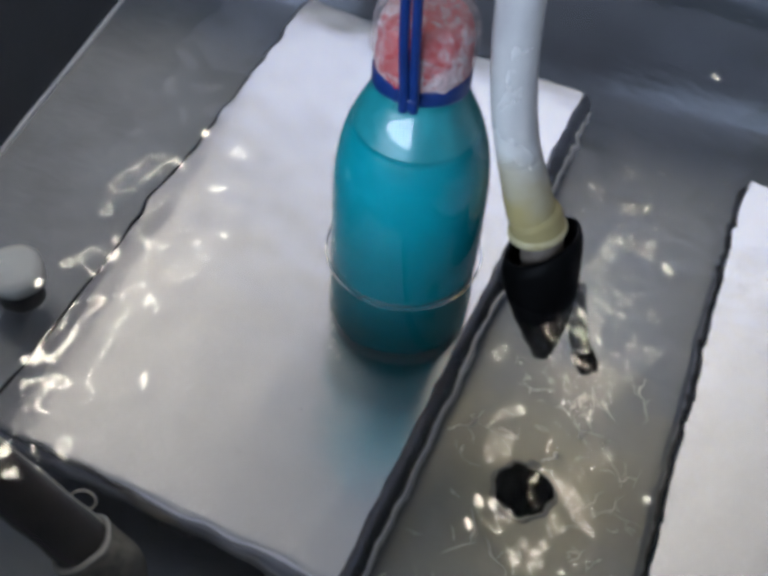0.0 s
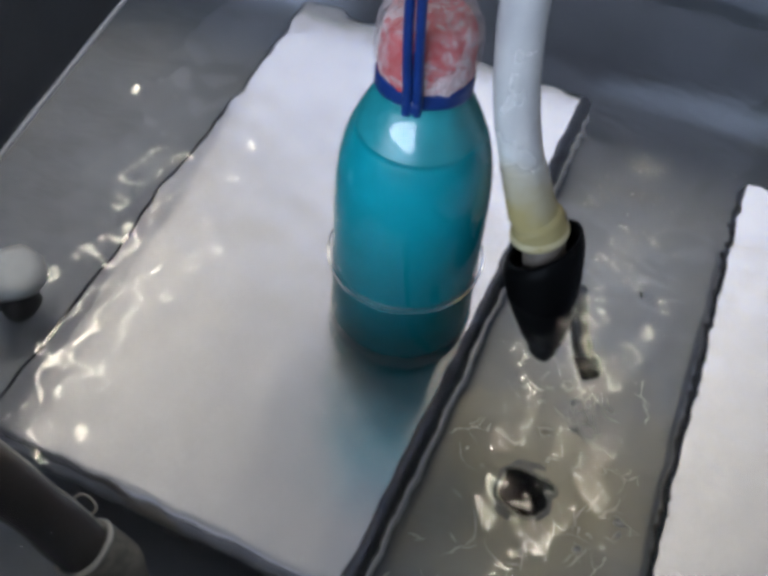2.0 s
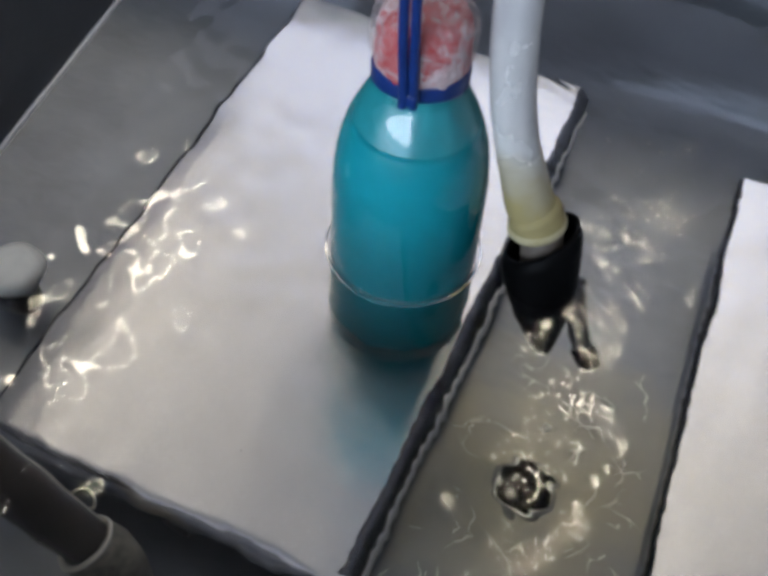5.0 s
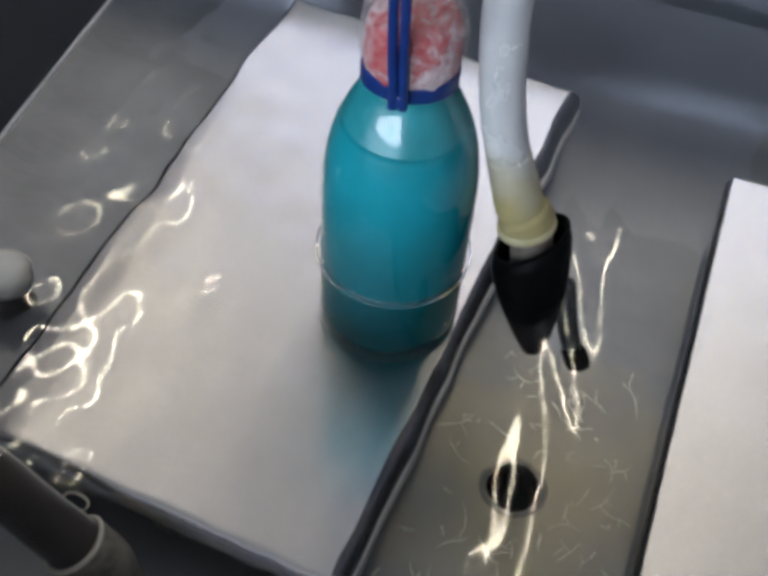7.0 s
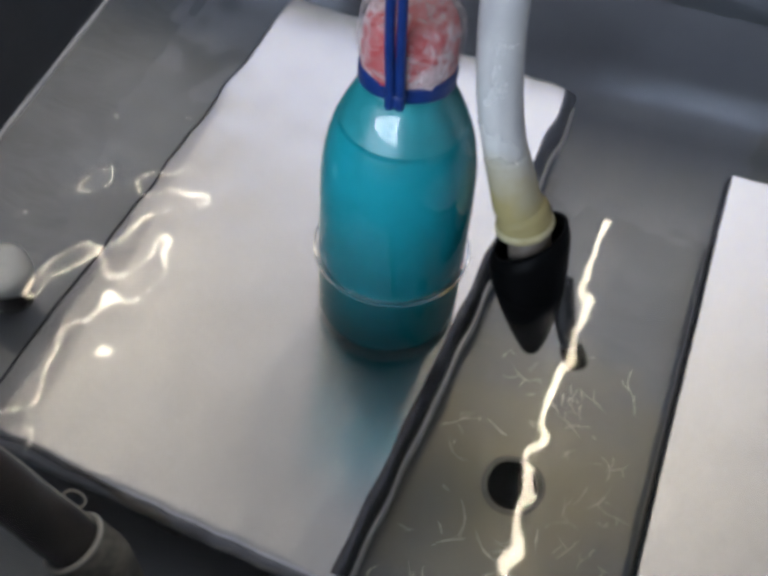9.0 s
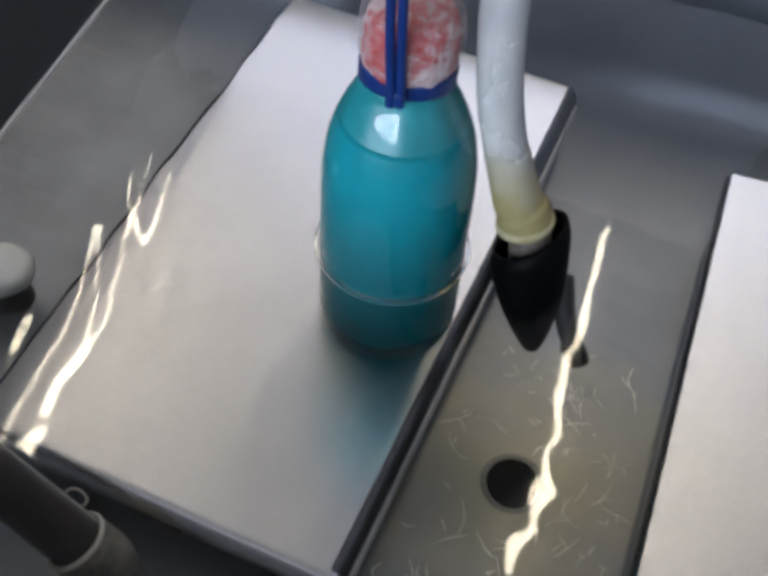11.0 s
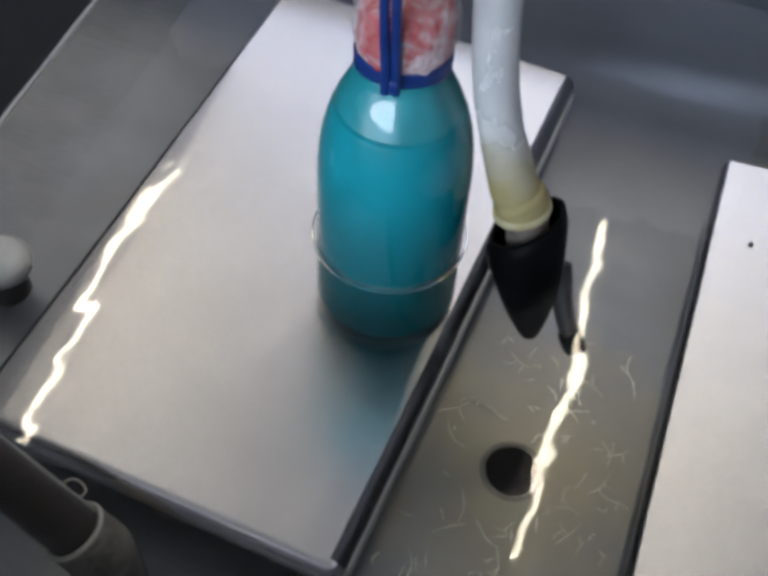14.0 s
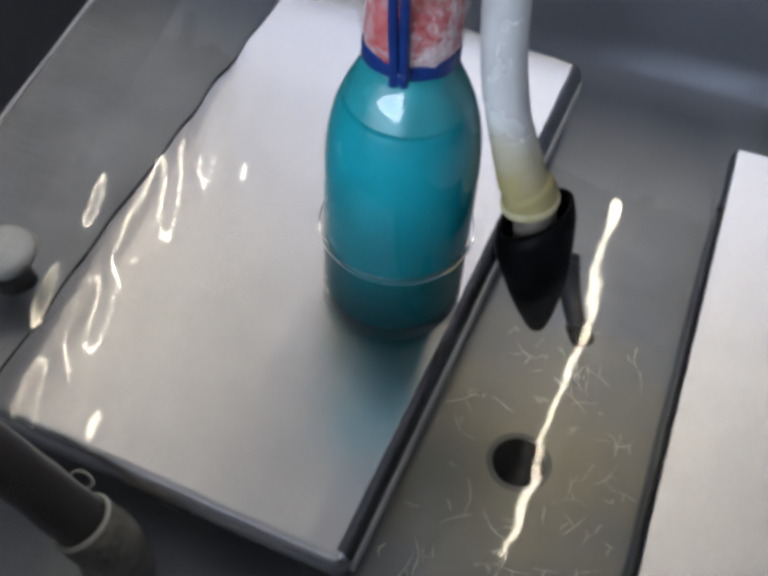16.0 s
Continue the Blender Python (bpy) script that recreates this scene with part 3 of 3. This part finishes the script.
def build_bottle():
    bottle = root("glass_bottle", pose(0, 0, PLATE_Z), "clear glass bottle of turquoise liquid standing on the plate", "bottle")
    up = -PLATE_Z
    outer = [(0.0, 0.004), (0.022, 0.0035), (0.028, 0.001), (0.0325, 0.0), (0.0355, 0.001), (0.0372, 0.0035), (0.038, 0.008), (0.0382, 0.02), (0.0382, 0.06), (0.0382, up - 0.0002), (0.0382, up + 0.0002),
             (0.0382, up + 0.03), (0.0381, up + 0.05), (0.0376, up + 0.061), (0.0365, up + 0.071), (0.0346, up + 0.081), (0.0316, up + 0.091), (0.0277, up + 0.100),
             (0.0240, up + 0.1075), (0.0211, up + 0.113), (0.0197, up + 0.117), (0.0195, up + 0.127), (0.0205, up + 0.129), (0.0205, up + 0.135)]
    inner = [(0.0178, up + 0.135), (0.0176, up + 0.118), (0.0193, up + 0.1115), (0.0223, up + 0.1058), (0.0259, up + 0.0985), (0.0297, up + 0.0897), (0.0328, up + 0.080),
             (0.0343, up + 0.070), (0.0350, up + 0.060), (0.0352, up + 0.05), (0.0350, 0.024), (0.0344, 0.016), (0.0318, 0.0115), (0.027, 0.0095), (0.0, 0.0098)]
    upper = [p for p in outer if p[1] >= up + 0.0001]
    lining = [p for p in inner if p[1] >= up + 0.0001]
    g = part("glass", lathe([(0.0352, up + 0.0001), (0.0381, up + 0.0001), (0.0382, up + 0.0002), (0.0382, up + 0.001)] + upper[1:] + lining + [(0.0352, up + 0.001)], 96, close=True), "glass", bottle, "clear glass")
    g.visible_shadow = False
    # the part under water: a wall with water about it, and a thick foot
    lower = [p for p in outer if p[1] < up - 0.001] + [(0.0382, up - 0.001), (0.0382, up - 0.0002)]
    g = part("foot", lathe(lower + [(0.0, up - 0.0002)], 96), "wet_glass", bottle, "clear glass foot under water")
    g.visible_shadow = False
    level = up + 0.0935
    wall = sorted(((z, r) for r, z in inner), key=lambda p: p[0])

    def bore(z):
        return float(np.interp(z, [p[0] for p in wall], [p[1] for p in wall]))
    prof = [(0.0, 0.0085), (0.024, 0.0080), (0.0290, 0.0090), (0.0315, 0.0125), (0.0324, 0.018), (0.0326, up - 0.0040), (0.0352, up - 0.0004), (0.0355, up + 0.0004), (0.0355, up + 0.05)]
    prof += [(bore(up + h / 1000) + 0.0003, up + h / 1000) for h in (56, 62, 68, 74, 79, 83, 87, 90)] + [(bore(level) + 0.0003, level), (bore(level) - 0.002, level - 0.0010), (0.0, level - 0.0012)]
    part("liquid", lathe(prof, 96), "liquid", bottle, "opaque turquoise liquid")
    # splashed film of liquid on the inside of the shoulder
    rise = [level - 0.002 + 0.0265 * i / 12 for i in range(13)]
    prof = [(bore(z) + 0.0001, z) for z in rise] + [(bore(z) - 0.0004, z) for z in reversed(rise)]
    part("wet_film", lathe(prof, 72, close=True), "liquid_film", bottle, "thin turquoise wetting inside the shoulder")


def build_stopper():
    st = root("wrapped_stopper", pose(0, 0, 0.1195), "red stopper wrapped in crumpled clear film on the bottle", "stopper")

    def crumple(amount, seed):
        def f(r, a, z):
            p = Vector((math.cos(a) * 2.2, math.sin(a) * 2.2, z * 90 + seed))
            n = noise.noise(p * 1.3) + 0.6 * noise.noise(p * 3.1)
            rr = r * (1 + amount * n)
            return Vector((rr * math.cos(a), rr * math.sin(a), z + 0.0012 * noise.noise(p * 2.0 + Vector((7, 1, 3)))))
        return f
    part("cap", lathe([(0.0, 0.0362), (0.012, 0.0356), (0.0178, 0.0335), (0.0200, 0.0290), (0.0208, 0.0225), (0.0212, 0.015), (0.0209, 0.0065), (0.0202, 0.0045), (0.0200, 0.0160), (0.0, 0.0160)], 64, crumple(0.03, 4)), "red", st, "faded red and pink cap under the film")
    f = part("film", lathe([(0.0196, 0.0005), (0.0199, 0.004), (0.0206, 0.0075), (0.0222, 0.0105), (0.0228, 0.013), (0.0229, 0.016), (0.0229, 0.022), (0.0228, 0.028), (0.0222, 0.0325), (0.0205, 0.036), (0.0165, 0.0385), (0.009, 0.0395), (0.0, 0.0398)], 96, crumple(0.035, 2)), "film", st, "crumpled clear plastic film")
    f.visible_shadow = False


def build_band():
    band = root("blue_tie", pose(0, 0, 0.1150), "dark blue elastic tie round the bottle neck", "tie")
    prof = [(0.0198, 0.0), (0.0213, 0.0004), (0.0221, 0.0020), (0.0218, 0.0038), (0.0221, 0.0055), (0.0222, 0.0085), (0.0214, 0.0101), (0.0199, 0.0103)]
    bm = lathe(prof, 72, close=True)
    bmesh.ops.rotate(bm, verts=bm.verts, cent=(0, 0, 0.0045), matrix=Matrix.Rotation(radians(13), 3, Vector((-0.95, -0.30, 0))))
    part("band", bm, "band", band, "wound blue band")
    # two strands that stand up in front of the stopper
    toward = Vector((0.105, -0.33, 0)).normalized()
    side = Vector((-toward.y, toward.x, 0))
    base = toward * 0.0232 - side * 0.0035
    for k in (-1, 1):
        pts = [base + side * (0.0022 * k) + Vector((0, 0, 0.004)), base + side * (0.0021 * k) + toward * 0.0006 + Vector((0, 0, 0.012)), base + side * (0.0023 * k - 0.001) + toward * 0.0016 + Vector((0, 0, 0.03)),
               base + side * (0.0024 * k - 0.002) + toward * 0.002 + Vector((0, 0, 0.055)), base + side * (0.002 * k - 0.003) + toward * 0.002 + Vector((0, 0, 0.10)), base + side * (0.0 - 0.004) + toward * 0.002 + Vector((0, 0, 0.15))]
        part("strand", tube(spline(pts, 8), 0.0022, 14), "band", band, "upright blue strand")
    part("knot", box(bmesh.new(), base.x - 0.0045, base.x + 0.0045, base.y - 0.0022, base.y + 0.0022, 0.005, 0.0125, 0.0018), "band", band, "blue knot")


def build_hose():
    hose = root("hose", pose(0, 0, 0), "frosted silicone hose with a yellowed end hanging into the water", "hose")
    line = [(0.0560, 0.0156, 0.050), (0.0475, 0.0150, 0.075), (0.0405, 0.0140, 0.105), (0.0365, 0.0140, 0.135), (0.0345, 0.0145, 0.17), (0.036, 0.012, 0.25), (0.046, 0.0, 0.40), (0.075, -0.02, 0.60)]
    part("pipe", tube(spline(line, 10), 0.0105, 32, wall=0.0024), "hose", hose)
    bore = [(0.0425, 0.0142, 0.096), (0.0405, 0.0140, 0.105), (0.0385, 0.0138, 0.118), (0.0365, 0.0140, 0.135), (0.0352, 0.0142, 0.155), (0.0350, 0.0142, 0.172)]
    part("residue", tube(spline(bore, 6), lambda s: 0.0012 + 0.0040 * math.sin(math.pi * s) * (0.7 + 0.3 * math.sin(19 * s)), 14), "residue", hose, "grey residue inside the hose")
    end = [(0.0634, 0.0152, 0.0335), (0.0610, 0.0153, 0.040), (0.0575, 0.0154, 0.046), (0.0525, 0.0155, 0.060), (0.0470, 0.0150, 0.077)]
    part("cuff", tube(spline(end, 10), lambda s: 0.0142 - 0.0034 * s + 0.0007 * math.exp(-((s - 0.30) / 0.06) ** 2) - 0.0006 * math.exp(-((s - 0.42) / 0.05) ** 2), 36, wall=0.003), "hose", hose, "yellowed translucent cuff")
    way = Vector((-0.30, 0.03, 0.95))
    part("lip", tube([Vector((0.0638, 0.0151, 0.0315)) + way * (0.0052 * i / 10) for i in range(11)], lambda s: 0.0128 + 0.0022 * math.sin(math.pi * (0.12 + 0.8 * s)) ** 0.7, 36, wall=0.003), "cuff_lip", hose, "pale swollen lip of the cuff")
    # black tapered nozzle, its mouth cut aslant
    noz = root("nozzle", pose(0, 0, 0), "black rubber nozzle with a slanted mouth and tapered tip", "nozzle")
    top, tip = Vector((0.0665, 0.0185, 0.022)), Vector((0.0849, -0.0074, -0.048))
    axis = tip - top

    def prof(s):
        if s < 0.08:
            return 0.0190 + 0.0015 * s / 0.08
        return 0.0042 + 0.0163 * (1 - ((s - 0.08) / 0.92) ** 1.7) ** 0.9
    bm = tube([top + axis * (i / 40) for i in range(41)], prof, 44, wall=0.0018)
    way, slant = axis.normalized(), Vector((0.80, 0.55, 0.0))
    for v in bm.verts:
        along = (v.co - top).dot(way) / axis.length
        if along < 0.42:
            out = (v.co - top - way * (v.co - top).dot(way)).dot(slant) / 0.02
            v.co -= way * (0.0100 * out * (1 - along / 0.42) ** 1.2)
    part("cone", bm, "rubber", noz, "glossy black rubber cone")
    part("spigot", tube([top + axis * s for s in (-0.22, 0.05, 0.2, 0.35)], 0.0108, 28), "spigot", noz, "brown-grey spigot inside the cone")
    arm = [(0.0880, 0.0200, -0.004), (0.0945, 0.0095, -0.020), (0.1000, 0.0020, -0.031), (0.1050, -0.0030, -0.038)]
    part("arm", tube(spline(arm, 6), lambda s: 0.0062 - 0.0014 * s, 18), "grey_metal", noz, "grey metal arm")
    a, b = Vector((0.1035, -0.0018, -0.0362)), Vector((0.1108, -0.0080, -0.0455))
    part("clip", tube([a + (b - a) * (i / 8) for i in range(9)], lambda s: 0.0056 + 0.0011 * math.sin(math.pi * s) ** 0.5, 20, wall=0.0016), "rubber", noz, "small dark ferrule on the arm")


def build_outlet():
    pipe = root("waste_pipe", pose(0, 0, 0), "dark brown smooth pipe lying before the plate in the basin", "pipe")
    a, b = Vector((-0.1524, -0.1949, 0.0250)), Vector((-0.0760, -0.1936, -0.0802))
    d = (b - a).normalized()
    pts = [a - d * 0.03 + (b - a + d * 0.03) * (i / 40) for i in range(41)]
    part("body", tube(pts, lambda s: 0.0136 + 0.0002 * math.sin(s * 23), 40, wall=0.0025), "ribbed", pipe)
    lift = Vector((0.30, 0.90, 0.30)).normalized() * 0.0138
    part("edge_line", tube([p + lift for p in pts], 0.0006, 8), "pale_ring", pipe, "thin pale line along the top edge of the pipe")
    loop = []
    for i in range(25):
        t = 2 * math.pi * i / 24
        loop.append(Vector((-0.0873 + 0.0058 * math.cos(t), -0.1770 + 0.0034 * math.sin(t), -0.066 + 0.002 * math.sin(t))))
    part("wire_loop", tube(loop, 0.0007, 8), "pale_ring", pipe, "small pale wire loop")
    elbow = root("elbow_fitting", pose(0, 0, 0), "worn pale elbow fitting that takes the dark pipe", "fitting")
    bend = [b - d * 0.004, b + d * 0.004, b + d * 0.013, Vector((-0.0675, -0.1925, -0.1020)), Vector((-0.0665, -0.1925, -0.1220)), Vector((-0.0665, -0.1925, FLOOR_Z + 0.0005))]
    part("shell", tube(spline(bend, 8), lambda s: 0.0164 + 0.0008 * s, 40, wall=0.0022), "fitting", elbow)
    part("rim", tube([b - d * (0.0052 - 0.0022 * i / 6) for i in range(7)], lambda s: 0.0163 + 0.0006 * math.sin(s * math.pi), 40, wall=0.0020), "pale_ring", elbow, "pale worn rim of the socket")


def build_float():
    kn = root("white_knob", pose(-0.2155, -0.0630, FLOOR_Z), "off-white round plastic knob in the basin", "knob")
    part("head", lathe([(0.0, 0.046), (0.012, 0.0455), (0.0165, 0.043), (0.0185, 0.038), (0.018, 0.033), (0.014, 0.030), (0.0, 0.0295)], 40), "white_plastic", kn)
    part("stem", lathe([(0.0, 0.0), (0.013, 0.0), (0.011, 0.004), (0.007, 0.01), (0.007, 0.031), (0.0, 0.031)], 32), "dark_steel", kn, "dark stem")


def build_limescale():
    """A thin broken web of scale and scratches round the drain, with one brighter tuft beyond it."""
    rng = random.Random(21)
    bm = bmesh.new()

    def crack(c, turn, length, w):
        pts, n = [c.copy()], rng.randint(5, 9)
        bend = rng.uniform(-0.16, 0.16)
        for k in range(n):
            pts.append(pts[-1] + Vector((math.cos(turn), math.sin(turn), 0)) * length / n * rng.uniform(0.6, 1.4))
            turn += bend + rng.uniform(-0.38, 0.38)
        tube(pts, lambda s: w * (0.25 + math.sin(s * math.pi)) * (0.8 + 0.4 * math.sin(37 * s)), 5, bm=bm)
        return pts
    for i in range(95):
        r, a = rng.uniform(0.024, 0.080), rng.uniform(0, 2 * math.pi)
        c = DRAIN + Vector((r * math.cos(a), r * math.sin(a) * 1.25, 0.0008))
        if c.x < 0.052 or c.x > 0.158 or c.y < -0.15:
            continue
        turn = a + (math.pi / 2 if rng.random() < 0.6 else rng.uniform(-0.6, 0.6)) + rng.uniform(-0.5, 0.5)
        w = rng.uniform(0.00018, 0.00042)
        pts = crack(c, turn, rng.choice((0.004, 0.007, 0.011, 0.018, 0.024)), w)
        if rng.random() < 0.45:
            crack(pts[len(pts) // 2], turn + rng.choice((-1, 1)) * rng.uniform(0.5, 1.2), rng.uniform(0.004, 0.010), w * 0.8)
    for i in range(16):
        c = DRAIN + Vector((0.015 + rng.uniform(-0.008, 0.008), 0.060 + rng.uniform(-0.009, 0.012), 0.0008))
        crack(c, rng.uniform(1.2, 2.2), rng.uniform(0.003, 0.012), rng.uniform(0.0003, 0.0006))
    for v in bm.verts:
        v.co.z = FLOOR_Z + 0.0003 + (v.co.z - FLOOR_Z - 0.0008) * 0.3
    tagged(part("limescale", bm, "scale"), "pale broken web of limescale round the drain", "limescale", kind="stuff")


def motions():
    """The water drifts and trembles: rough at first, then dying down, then rough again by one wall."""
    rng = random.Random(3)
    slide = [(0, 0.95), (4.7, 0.94), (6.8, 0.37), (9.2, 0.34), (11.3, 0.10), (12.0, 0.08), (13.0, 0.04), (13.7, 0.01), (14.8, 0.0), (15.3, 0.15), (16.0, 0.17)]
    shake = [(0, 0.018), (4.7, 0.018), (6.8, 0.014), (9.2, 0.012), (11.3, 0.006), (14.8, 0.003), (15.4, 0.008), (16.0, 0.010)]

    def at(table, t):
        for (t0, a), (t1, b) in zip(table, table[1:]):
            if t <= t1:
                return a + (b - a) * (t - t0) / (t1 - t0)
        return table[-1][1]
    waves = [(rng.uniform(0.5, 1.9), rng.uniform(0, 6.28), rng.uniform(0, 6.28)) for _ in range(5)]
    rows = []
    for i in range(161):
        t = i / 10
        k = at(shake, t) / 2
        dx = k * sum(math.sin(6.28 * f * t + p) for f, p, q in waves) / 1.6
        dy = k * sum(math.sin(6.28 * f * 1.13 * t + q) for f, p, q in waves) / 1.6
        dx, dy = max(-0.02, min(0.02, dx)), max(-0.022, min(0.022, dy))
        rows.append((t, tank_pose @ pose(at(slide, t) + dx, dy, 0)))
    walk(water, rows)
    drift = [(0, 0.300, 0.010), (6, 0.262, 0.030), (11, 0.222, 0.058), (13.5, 0.1841, 0.0722), (14, 0.1759, 0.0739), (14.5, 0.1685, 0.0778), (15, 0.1629, 0.0793), (16, 0.152, 0.083)]
    walk(bubble, [(t, pose(x, y, 0.0004)) for t, x, y in drift])


build_room()
build_tube_lamp(-1.185, 0.58, 1.56, 5.5)
build_tube_lamp(0.035, 0.76, 1.92, 4.5)
build_bench()
water = build_water()
build_meniscus()
build_plate(pose(-0.167, -0.163, PLATE_Z), 0.213, 0.380, "pale steel cover plate under water carrying the bottle", True)
build_plate(pose(0.1760, -0.182, PLATE_Z, 0, -2.5, 3.9), 0.190, 0.3725, "pale steel cover plate under water beside the drain", False)
build_bottle()
build_stopper()
build_band()
build_hose()
build_outlet()
build_float()
build_limescale()
build_grit()
bubble = build_bubble()
motions()
